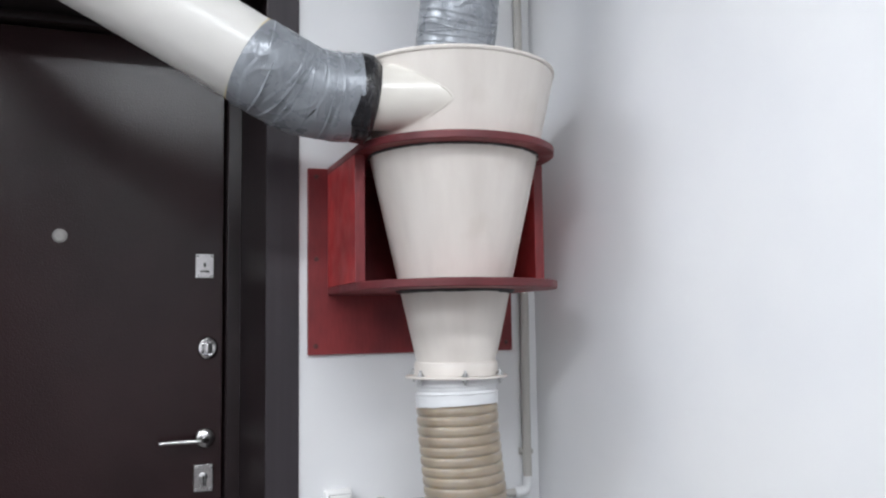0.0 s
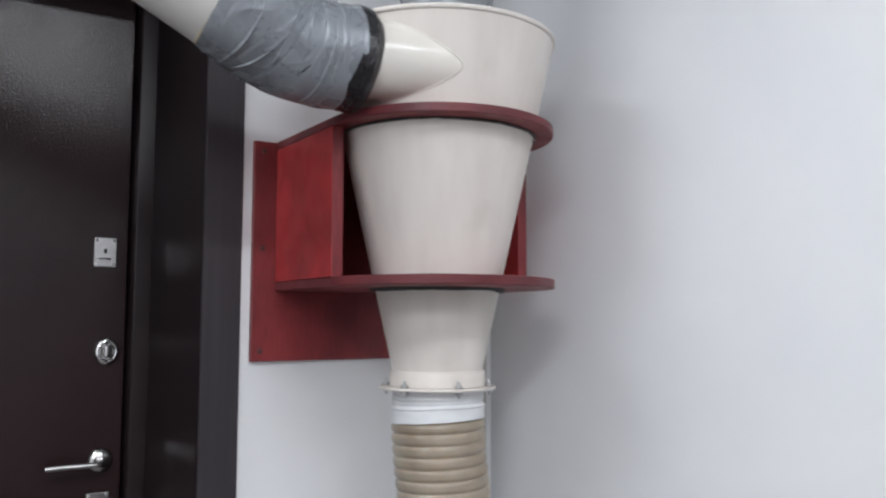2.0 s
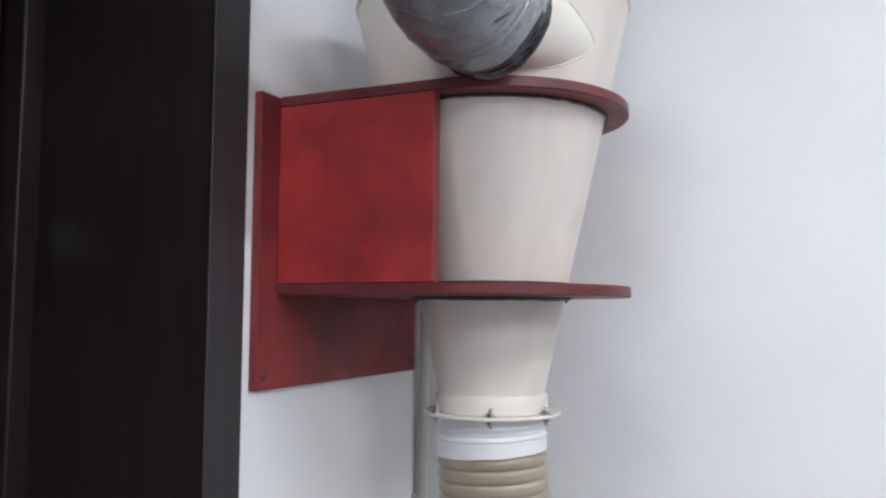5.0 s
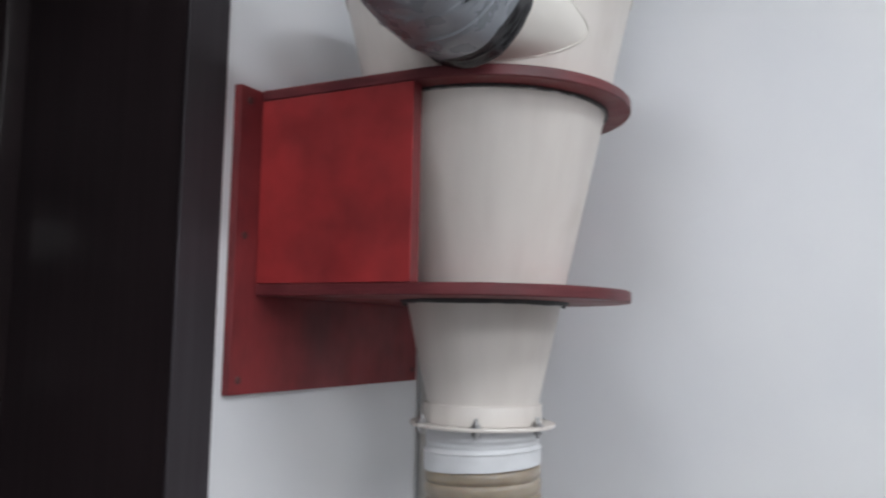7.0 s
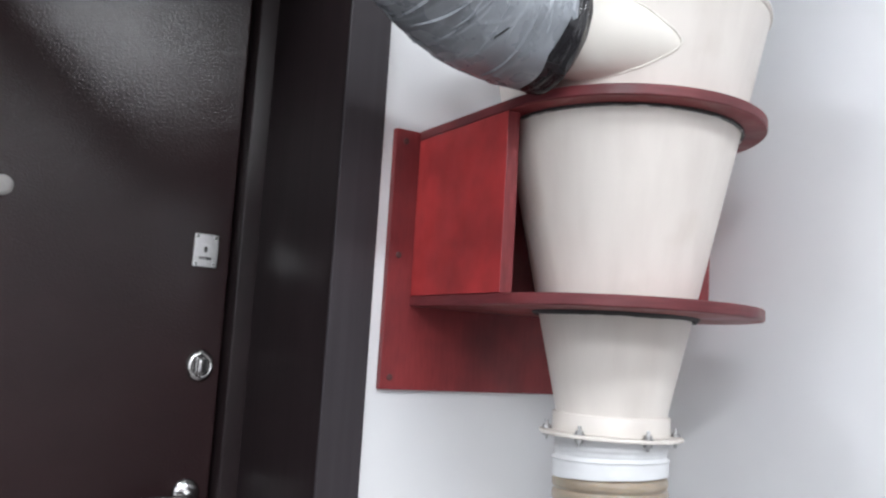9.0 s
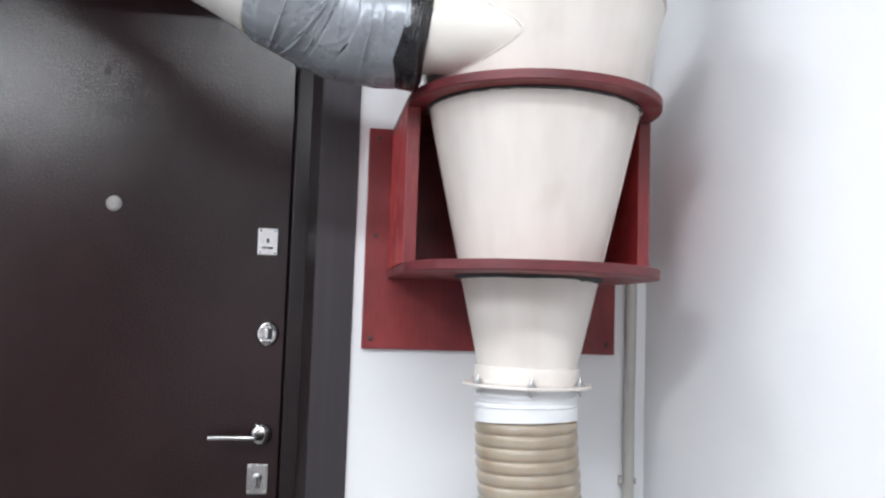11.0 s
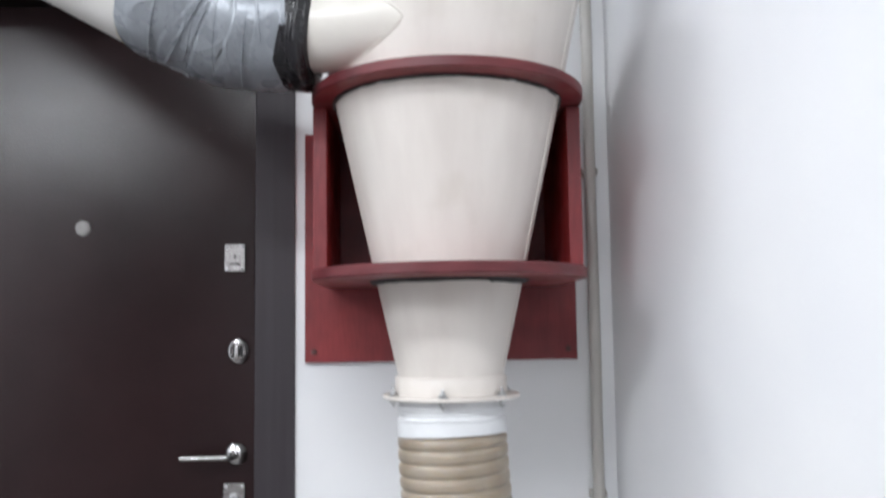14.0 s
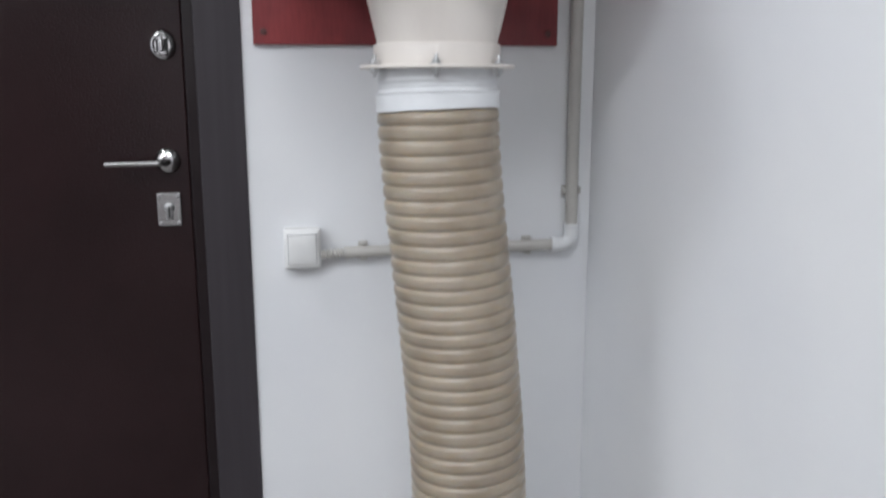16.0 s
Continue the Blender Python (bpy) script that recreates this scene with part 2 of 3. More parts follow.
def right_wall(x0, x1, y0, y1, bevel):
    bm = box(x0, x1, y0, y1, 0, CEIL, bevel)
    for v in bm.verts:
        v.co.x -= SKEW * v.co.y
    return bm


structure("wall_right", right_wall(XR, XR + 0.15, -1.188, WY, 0.003), M_WALL, "plain white painted plaster wall meeting the corner", "wall")
# unseen wall added with a dark lower part to dim the door's reflections
structure("wall_right_front", two_tone(right_wall(XR + 0.004, XR + 0.15, YF, -1.282, 0), 1.55), [M_WALL, M_DIM], "unseen wall, white above, darkened below for the door's reflections", "wall")
structure("wall_end_trim", right_wall(XR - 0.003, XR + 0.15, -1.281, -1.192, 0.004), plain("ivory_trim", (0.74, 0.73, 0.68), 0.4, 0, 0.03), "ivory painted vertical trim at the wall's end", "trim")
structure("wall_left", box(XL - 0.15, XL, YF, WY, 0, CEIL), M_WALL, "plain white painted plaster wall", "wall")
# unseen walls: dark left part and pale right part shape the door's sheen
structure("wall_front_left", two_tone(box(XL - 0.15, -1.25, YF - 0.15, YF, 0, CEIL), 2.58), [M_WALL, M_ROOM], "unseen wall, white above, dull brown below to dim door reflections", "wall")
structure("wall_front_right", box(-1.2495, XR + 0.45, YF - 0.15, YF, 0, CEIL), M_PALE, "unseen pale grey wall brightening the door's reflections", "wall")
structure("floor", box(XL - 0.15, XR + 0.45, YF - 0.15, 0.50, -0.1, 0), M_FLOOR, "plain dark grey floor", "floor")
structure("ceiling", box(XL - 0.15, XR + 0.45, YF - 0.15, 0.50, CEIL, CEIL + 0.1), M_CEIL, "plain white painted ceiling", "ceiling")

# lining and casing of the recess
D_Y = 0.357


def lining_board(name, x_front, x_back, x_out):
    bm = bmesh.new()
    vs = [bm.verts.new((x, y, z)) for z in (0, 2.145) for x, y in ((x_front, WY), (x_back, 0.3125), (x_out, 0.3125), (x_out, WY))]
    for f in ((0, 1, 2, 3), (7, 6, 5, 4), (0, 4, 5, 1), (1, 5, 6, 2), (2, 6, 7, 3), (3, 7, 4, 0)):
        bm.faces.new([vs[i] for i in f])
    structure(name, bm, M_REVEAL, "wenge panel lining the deep door recess, darkened for its shade", "trim")


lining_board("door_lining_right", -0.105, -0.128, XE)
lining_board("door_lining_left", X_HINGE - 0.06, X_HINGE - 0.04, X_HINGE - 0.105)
structure("door_lining_top", box(X_HINGE - 0.105, XE, WY, 0.3125, 2.147, ZO), M_REVEAL, "wenge panel lining the top of the recess, darkened for its shade", "trim")


def casing_board(name, x0, x1, z0, z1):
    structure(name, box(x0, x1, WY - 0.0055, WY - 0.0005, z0, z1, 0.002, 3), M_CASING, "dark grey-brown veneered door casing board", "trim")


casing_board("door_casing_right", -0.1045, -0.0215, 0, 2.144)
casing_board("door_casing_left", X_HINGE - 0.145, X_HINGE - 0.06, 0, 2.144)
casing_board("door_casing_top", X_HINGE - 0.145, -0.021, 2.1445, 2.229)

# ---- the door ----
door = thing("door_1", "closed brown hammered-paint steel entrance door with chrome locks", "door")
door["kind"] = "structure"
part("leaf", box(X_HINGE, -0.172, D_Y, D_Y + 0.06, 0.012, 2.12, 0.004), M_DOOR, door)
frame_bm = box(-0.167, XE - 0.001, 0.3130, 0.42, 0, 2.15, 0.005, 4)
add(frame_bm, box(X_HINGE - 0.104, X_HINGE - 0.004, 0.3130, 0.42, 0, 2.15, 0.002))
add(frame_bm, box(X_HINGE - 0.004, -0.167, 0.3135, 0.42, 2.125, 2.15, 0.003))
# unseen strips added behind the leaf to block light through its gap
add(frame_bm, box(-0.200, XE - 0.001, 0.4203, 0.450, 0, 2.15))
add(frame_bm, box(X_HINGE - 0.104, X_HINGE + 0.030, 0.4203, 0.450, 0, 2.15))
add(frame_bm, box(X_HINGE + 0.031, -0.201, 0.4203, 0.450, 2.09, 2.15))
part("door_frame", frame_bm, M_FRAME, door, "dark painted steel door frame with rolled edges", 40)


def screw(parent, x, y, z, r=0.0035, mat=None):
    bm = lathe([(0, 0.0022), (r * 0.5, 0.0021), (r * 0.9, 0.0014), (r, 0), (r, -0.001)], 14)
    add(bm, box(-r * 0.8, r * 0.8, -r * 0.14, r * 0.14, 0.0019, 0.0025))
    bm.transform(facing(x, y, z) @ Matrix.Rotation(0.7 * (x * 91 + z * 57), 4, "Z"))
    return part("screw", bm, mat or M_SATIN, parent, smooth=40)


def lock_plate(x0, x1, z0, z1, cover):
    p = part("lock_plate", box(x0, x1, D_Y - 0.005, D_Y, z0, z1, 0.002, 3), M_SATIN, door, "satin chrome lock plate with a screw in each corner")
    for x in (x0 + 0.007, x1 - 0.007):
        for z in (z0 + 0.007, z1 - 0.007):
            screw(p, x, D_Y - 0.005, z, 0.004, M_STEEL)
    cx, cz = (x0 + x1) / 2, (z0 + z1) / 2
    if cover:
        part("keyhole", box(cx - 0.003, cx + 0.003, D_Y - 0.0058, D_Y - 0.005, cz - 0.003, cz + 0.008, 0.0004), M_SLOT, p)
        part("slide_gap", box(cx - 0.0135, cx + 0.0125, D_Y - 0.0057, D_Y - 0.005, cz - 0.0185, cz - 0.0135, 0.0002), M_SLOT, p)
        part("slide_bar", box(cx - 0.0130, cx + 0.0015, D_Y - 0.0075, D_Y - 0.0058, cz - 0.0185, cz - 0.0160, 0.0006), M_STEEL, p)
    else:
        bm = lathe([(0, 0.0035), (0.009, 0.003), (0.0115, 0.0015), (0.012, 0)], 24)
        bm.transform(facing(cx, D_Y - 0.005, cz + 0.004))
        add(bm, box(cx - 0.0075, cx + 0.0075, D_Y - 0.008, D_Y - 0.005, cz - 0.022, cz + 0.002, 0.001))
        part("keyhole_cover", bm, M_STEEL, p, "pivoting keyhole cover", 40)
        part("keyhole", box(cx - 0.002, cx + 0.002, D_Y - 0.0092, D_Y - 0.008, cz - 0.018, cz + 0.006, 0.0004), M_SLOT, p)


lock_plate(-0.251, -0.199, 1.425, 1.496, True)
lock_plate(-0.249, -0.196, 0.823, 0.899, False)

rose_profile = [(0, 0.013), (0.012, 0.013), (0.018, 0.011), (0.0235, 0.008), (0.027, 0.004), (0.0285, 0.002), (0.0285, 0)]
lock_profile = [(0, 0.0065), (0.0165, 0.0065), (0.0175, 0.0075), (0.0182, 0.0110), (0.0205, 0.0125), (0.0235, 0.0115), (0.0265, 0.0080), (0.0285, 0.0035), (0.0290, 0)]
knob = lathe(lock_profile, 64)
for v in knob.verts:
    # shield outline: drawn to a point above, flat at the shoulders
    a = math.atan2(v.co.y, v.co.x)
    k = 1.10 + 0.05 * math.cos(2 * (a - math.pi / 2)) + 0.07 * max(0, math.cos(2.2 * (a - math.pi / 2))) ** 6 * (v.co.y > 0)
    v.co.x, v.co.y = v.co.x * k * 0.96, v.co.y * k
knob.transform(facing(-0.2145, D_Y, 1.225))
cyl = part("cylinder_lock", knob, M_MIRROR, door, "shield-shaped chrome cylinder lock with thumb turn", 40)
# black bars flanking the turn stand for dark reflections in its chrome
part("shade_bar", box(-0.2100, -0.2020, D_Y - 0.0095, D_Y - 0.0067, 1.2105, 1.2395, 0.0010), M_SLOT, cyl, "dark bar for the thumb turn's shaded side")
part("shade_bar", box(-0.2275, -0.2245, D_Y - 0.0090, D_Y - 0.0067, 1.2125, 1.2375, 0.0008), M_SLOT, cyl)
turn = box(-0.0060, 0.0060, -0.0150, 0.0150, 0.0067, 0.0205, 0.004, 4)
turn.transform(facing(-0.2165, D_Y, 1.2250))
part("thumb_turn", turn, M_MIRROR, cyl, smooth=40)

rose = lathe(rose_profile, 48)
rose.transform(facing(-0.219, D_Y, 0.972))
handle = part("door_handle", rose, M_MIRROR, door, "chrome lever handle on a round rose", 40)
lever_pts = curve_points([(-0.219, D_Y - 0.008, 0.971), (-0.219, D_Y - 0.040, 0.971), (-0.229, D_Y - 0.054, 0.971), (-0.262, D_Y - 0.056, 0.971), (-0.304, D_Y - 0.055, 0.971), (-0.344, D_Y - 0.054, 0.970)], 40)
lever_bm = sweep(lever_pts, lambda u, a, i: (0.0090 if u < 0.3 else 0.0068 - 0.0008 * (u - 0.3)) * (1 - 0.30 * abs(math.sin(a)) * (u > 0.25)), 20)
part("lever", lever_bm, M_SATIN, handle, smooth=40)

peep = lathe([(0, 0.0056), (0.0125, 0.0053), (0.0155, 0.0046), (0.0160, 0.0040), (0.0185, 0.0032), (0.0192, 0.0015), (0.0192, 0)], 40)
peep.transform(facing(-0.608, D_Y, 1.540))
part("peephole", peep, plain("pale_satin_cap", (0.36, 0.345, 0.33), 0.5, 0.0, 0.08, 80.0), door, "round pale satin peephole cap", 40)

# ---- red plywood bracket ----
AX, AY, RB = 0.289, -0.3115, 0.2385
bracket = thing("wall_bracket", "red stained plywood bracket screwed to the wall, holding a cyclone", "bracket")


def edged(bm, axis):
    """Faces whose normal leans to none of the board's broad sides take the edge material."""
    bm.normal_update()
    for f in bm.faces:
        f.material_index = 0 if abs(f.normal[axis]) > 0.7 else 1
    return bm


PY = -0.0275  # front of the back plate
part("back_plate", edged(box(0, 0.567, PY, WY - 0.0005, 1.211, 1.690, 0.0015), 1), [M_RED, M_PLY_UP], bracket)
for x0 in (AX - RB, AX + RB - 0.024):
    part("side_panel", edged(box(x0, x0 + 0.024, AY + 0.004, PY - 0.0005, 1.3820, 1.6735, 0.0012), 0), [M_RED_LIT, M_PLY_UP], bracket)


def shelf(z0, z1, hole_r):
    """A board with a straight back, a half-round front and a round hole."""
    depth = PY - 0.0005 - AY
    corner = math.atan2(depth, RB)
    angles = sorted({2 * math.pi * k / 144 for k in range(144)} | {corner, math.pi - corner})
    bm = bmesh.new()
    rows = []
    for a in angles:
        c, s = math.cos(a), math.sin(a)
        r = RB if s <= 0 else min(RB / max(abs(c), 1e-6), depth / max(s, 1e-6))
        b = 0.002
        prof = [(hole_r, z0), (r - b, z0), (r, z0 + b), (r, z1 - b), (r - b, z1), (hole_r, z1)]
        rows.append([bm.verts.new((AX + q * c, AY + q * s, z)) for q, z in prof])
    for i, row in enumerate(rows):
        nxt = rows[(i + 1) % len(rows)]
        for k in range(6):
            f = bm.faces.new((row[k], nxt[k], nxt[(k + 1) % 6], row[(k + 1) % 6]))
            f.smooth = k == 2
            f.material_index = 1 if k in (1, 2, 3) else 0
    return bm


part("ring_shelf", shelf(1.6740, 1.6918, 0.2025), [M_RED, M_PLY], bracket, smooth=30)
part("lower_shelf", shelf(1.3632, 1.3815, 0.1395), [M_RED, M_PLY], bracket, smooth=30)
for sx, sz in ((0.019, 1.233), (0.548, 1.233), (0.021, 1.455), (0.021, 1.668), (0.548, 1.668), (0.548, 1.455)):
    screw(bracket, sx, PY, sz, 0.0062, M_SCREW)

# ---- cyclone ----
cyclone = thing("dust_cyclone", "cream plastic conical cyclone dust separator seated in a red bracket", "dust collector")
at_axis = Matrix.Translation((AX, AY, 0))


def cone_r(z):
    return 0.134 + 0.2235 * (z - 1.39)


body = lathe([(0.090, 1.169), (0.0968, 1.169), (0.0968, 1.1975), (0.0958, 1.1990), (cone_r(1.199) + 0.0006, 1.1995), (cone_r(1.205), 1.206), (cone_r(1.39), 1.39), (cone_r(1.60), 1.60), (cone_r(1.864), 1.864), (cone_r(1.864) - 0.004, 1.864), (0.086, 1.20)], 128, at_axis)
part("cone_body", body, M_CREAM, cyclone, smooth=50)
lid = lathe([(0, 1.8745), (cone_r(1.87) - 0.0005, 1.8745), (cone_r(1.87) + 0.0020, 1.8735), (cone_r(1.87) + 0.0028, 1.8705), (cone_r(1.87) + 0.0020, 1.8655), (cone_r(1.864) + 0.001, 1.8645), (cone_r(1.864) - 0.01, 1.8645)], 128, at_axis)
part("lid", lid, M_CREAM, cyclone, smooth=60)
seam_bm = bmesh.new()
rows = []
for i in range(25):
    z = 1.215 + i * (1.862 - 1.215) / 24
    row = []
    for da, lift in ((-0.004, 0), (-0.003, 0.0016), (0.003, 0.0016), (0.004, 0)):
        r, a = cone_r(z) + lift, radians(-22) + da / cone_r(z)
        row.append(seam_bm.verts.new((AX + r * math.cos(a), AY + r * math.sin(a), z)))
    rows.append(row)
for p, q in zip(rows, rows[1:]):
    for k in range(3):
        seam_bm.faces.new((p[k], p[k + 1], q[k + 1], q[k]))
part("seam", seam_bm, M_CREAM, cyclone, "welded seam down the cone", 40)
IN_D = Vector((0.970, -0.242, 0)).normalized()
IN_P = Vector((0.2539, -0.4530, 1.781))  # where the inlet's axis passes the tangent point
inlet = sweep([IN_P + IN_D * (-0.235 + 0.0235 * i) for i in range(11)], 0.0722, 72)
part("inlet_pipe", inlet, M_INLET, cyclone, smooth=50)
weld = []
for i in range(121):
    fi = radians(-100 + 200 * i / 120)
    side = Vector((-0.242, -0.970, 0)).normalized()
    rim_pt = IN_P + 0.0723 * (math.cos(fi) * side + math.sin(fi) * Vector((0, 0, 1)))
    lo, hi = -0.30, 0.0
    for _ in range(40):
        mid = (lo + hi) / 2
        q = rim_pt + IN_D * mid
        if math.hypot(q.x - AX, q.y - AY) > cone_r(q.z):
            lo = mid
        else:
            hi = mid
    weld.append(rim_pt + IN_D * lo)
part("weld_bead", sweep(weld, lambda u, a, i: 0.0019 + 0.0016 * noise.noise(Vector((i * 0.45, a, 2))), 8), M_INLET, cyclone, "uneven plastic weld round the inlet", 60)
part("flange", lathe([(0.090, 1.163), (0.1175, 1.163), (0.1185, 1.1645), (0.1185, 1.1672), (0.1175, 1.1685), (0.090, 1.1685)], 96, at_axis), M_CREAM, cyclone, smooth=40)
for k in range(6):
    a = radians(-100 + 60 * k)
    bx, by = AX + 0.1055 * math.cos(a), AY + 0.1055 * math.sin(a)
    at_bolt = Matrix.Translation((bx, by, 0)) @ Matrix.Rotation(a, 4, "Z")
    bolt = part("bolt", lathe([(0, 1.150), (0.0029, 1.151), (0.0029, 1.1815), (0.0024, 1.1825), (0, 1.1825)], 12, at_bolt), M_STEEL, cyclone, "zinc bolt with nut and washer", 35)
    part("bolt_head", lathe([(0, 1.1565), (0.0066, 1.1565), (0.0071, 1.1575), (0.0071, 1.1628), (0, 1.1628)], 6, at_bolt), M_STEEL, bolt)
    part("washer", lathe([(0.0030, 1.1690), (0.0092, 1.1690), (0.0092, 1.1702), (0.0030, 1.1702)], 16, at_bolt), M_STEEL, bolt)
    part("nut", lathe([(0.0030, 1.1703), (0.0064, 1.1703), (0.0064, 1.1745), (0.0057, 1.1755), (0.0030, 1.1755)], 6, at_bolt), M_STEEL, bolt)

seal = thing("shelf_seal", "black rubber gasket between cone and shelf hole", "gasket")
lip = lathe([(q, z + 0.0008) for q, z in [(0.1276, 1.357), (0.1345, 1.3575), (0.1395, 1.3610), (0.1395, 1.386), (0.1345, 1.387), (0.1300, 1.374), (0.1276, 1.357)]], 144, at_axis)
for v in lip.verts:
    if v.co.z < 1.361:
        ragged = noise.noise(Vector((v.co.x * 45, v.co.y * 45, 1.0)))
        v.co.z += 0.0010 * ragged - 0.0045 * max(0, noise.noise(Vector((v.co.x * 9, v.co.y * 9, 5.0))))
part("lower_gasket", lip, M_RUBBER, seal, smooth=40)
for deg in (-62, 108):
    a = radians(deg)
    drip = sweep(curve_points([(AX + 0.133 * math.cos(a + d), AY + 0.133 * math.sin(a + d), 1.3605 - h) for d, h in ((-0.06, 0), (-0.01, 0.003), (0.03, 0.0045), (0.05, 0.002))], 18), lambda u, w, i: 0.0008 + 0.0014 * math.sin(math.pi * u), 10)
    part("rubber_scrap", drip, M_RUBBER, seal, "torn end of rubber hanging under the shelf", 60)
part("upper_gasket", lathe([(q - 0.0008, z + 0.0005) for q, z in [(0.1990, 1.6685), (0.2030, 1.6700), (0.2033, 1.696), (0.2020, 1.697), (0.1990, 1.6685)]], 96, at_axis), M_RUBBER, seal, smooth=40)
ring_pts = [(AX + 0.2000 * math.cos(2 * math.pi * i / 240), AY + 0.2000 * math.sin(2 * math.pi * i / 240), 1.6700) for i in range(241)]
part("sealant", sweep(ring_pts, lambda u, a, i: 0.0004 + 0.0036 * max(0, noise.noise(Vector((math.cos(u * 6.283) * 9, math.sin(u * 6.283) * 9, 3)))), 8, False), plain("pale_sealant", (0.55, 0.54, 0.53), 0.5), seal, "pale crumbs of sealant under the ring", 60)

# ---- ducts ----
duct = thing("inlet_duct", "glossy white round ventilation duct joined to the cyclone with tape", "duct")
DP, DD, DR = Vector((-0.260, -0.402, 1.8735)), Vector((-0.864, 0.110, 0.490)).normalized(), 0.0935
start = DP + DD * -0.10
part("duct_pipe", sweep([start + DD * (2.21 * i / 8) for i in range(9)], DR, 96), M_DUCT, duct, smooth=50)
SEAM = DP + DD * -0.071


def wrinkles(a, u, turns, seed):
    """Tape wound in overlapping turns and drawn tight: a step at each overlap, a few sharp folds, shallow dents."""
    c, d = math.cos(a), math.sin(a)
    warp = 0.5 * noise.noise(Vector((u * turns * 0.6, c * 0.9, d * 0.9 + seed)))
    f = (u * turns + 0.35 * math.sin(a + seed) + warp) % 1.0
    step = 0.0013 * (1 - f) if f > 0.06 else 0.0013 * f / 0.06 * 0.94
    ridge = max(0, 1 - abs(noise.noise(Vector((u * turns * 1.5 + 0.5 * math.sin(a + seed), c * 1.1, d * 1.1 + seed)))) * 11.0)
    where = max(0, noise.noise(Vector((u * turns * 0.7, c * 2.0, d * 2.0 + seed * 2))) + 0.15)
    slow = noise.noise(Vector((u * turns * 0.5, c * 1.3, d * 1.3 + seed * 3)))
    return step + 0.0062 * ridge ** 2 * where + 0.0026 * slow


bend = curve_points([SEAM, SEAM - DD * 0.030, (-0.122, -0.398, 1.804), (-0.075, -0.393, 1.787), (-0.012, -0.392, 1.780), (0.040, -0.398, 1.781)], 200)
wrap = sweep(bend, lambda u, a, i: 0.0950 + 0.002 * math.sin(u * 3.1) + wrinkles(a, u, 6.5, 4.0) * min(1, u * 14), 160)
part("tape_wrap", wrap, M_TAPE, duct, "wrinkled silver duct tape wound round the bend", 50)
COL_D = Vector((0.985, -0.10, -0.15)).normalized()
COL = Vector((0.050, -0.399, 1.779))
collar_pts = [COL + COL_D * (-0.023 + 0.046 * i / 24) for i in range(25)]


def collar_r(u, a, i):
    """Tight over the inlet pipe at its far end, fuller and loose underneath; creased round its run."""
    c, d = math.cos(a), math.sin(a)
    low = max(0.0, -c)
    fall = max(0.0, (u - (0.50 + 0.34 * low)) / (0.50 - 0.34 * low))
    crease = max(0, 1 - abs(noise.noise(Vector((u * 4.5 + 0.4 * math.sin(a), c * 0.8, d * 0.8)))) * 5) ** 2
    loose = noise.noise(Vector((u * 2.5, c * 1.6, d * 1.6 + 9)))
    return 0.0952 + 0.0045 * low - 0.0165 * fall ** 1.3 + 0.0012 * loose + 0.0020 * crease


collar = sweep(collar_pts, collar_r, 120)
for v in collar.verts:
    rel = v.co - COL
    u = rel.dot(COL_D) / 0.046 + 0.5
    out = (rel - COL_D * rel.dot(COL_D)).normalized()
    # the near edge sweeps back underneath and draws in half way up
    v.co += COL_D * ((1 - u) * (0.007 * math.exp(-((out.z - 0.05) / 0.5) ** 2) - 0.015 * max(0.0, -out.z) ** 3))
part("tape_collar", collar, M_BLACK_TAPE, duct, "black tape collar at the cyclone inlet", 50)
ledge = sweep([SEAM + DD * (0.0035 - 0.002 * i) for i in range(4)], 0.0950, 96)
part("tape_edge", ledge, plain("yellowed_tape_edge", (0.62, 0.52, 0.30), 0.45), duct, "yellowish edge of an older tape layer", 50)



def on_wrap(name, centre, point, long, wide, high, slant, mat, label):
    """A sliver of tape or a dark sliver lying on the wrapped bend, slanted across its run."""
    n = (Vector(point) - Vector(centre)).normalized()
    e1 = Vector((1, 0, 0))
    e1 = (e1 - n * e1.dot(n)).normalized()
    e2 = n.cross(e1)
    way = (e1 * math.cos(slant) + e2 * math.sin(slant)).normalized()
    across = n.cross(way)
    bm = bmesh.new()
    ends = [(-0.5, 0.05), (-0.2, 0.8), (0.15, 1.0), (0.5, 0.08)]
    rows = []
    for u, w in ends:
        p = Vector(point) + way * (u * long)
        rows.append([bm.verts.new(p + across * (k * wide * w / 2) + n * h) for k, h in ((-1, -0.004), (-1, 0.0), (1, high), (1, -0.004))])
    for p, q in zip(rows, rows[1:]):
        for k in range(4):
            bm.faces.new((p[k], p[(k + 1) % 4], q[(k + 1) % 4], q[k]))
    bm.faces.new(rows[0])
    bm.faces.new(rows[-1][::-1])
    part(name, bm, mat, duct, label, 50)


# the first sliver blackens the shaded side of a fold
on_wrap("dark_sliver", (-0.077, -0.393, 1.787), (-0.077, -0.4655, 1.7225), 0.032, 0.0042, 0.0012, 0.9, M_SLOT, "dark sliver in the tape wrap")
on_wrap("dark_sliver", (-0.130, -0.396, 1.806), (-0.134, -0.4640, 1.7380), 0.014, 0.005, 0.0012, 1.3, M_SLOT, "dark sliver in the tape wrap")
for centre, point, long, slant in (((-0.163, -0.399, 1.824), (-0.163, -0.4195, 1.7300), 0.030, 0.7), ((-0.135, -0.398, 1.810), (-0.135, -0.4030, 1.7140), 0.036, 1.25), ((-0.175, -0.400, 1.832), (-0.178, -0.4200, 1.7390), 0.045, 1.35)):
    on_wrap("loose_flap", centre, point, long, 0.0022, 0.0055, slant, M_FLAP, "loose pale flap of tape")



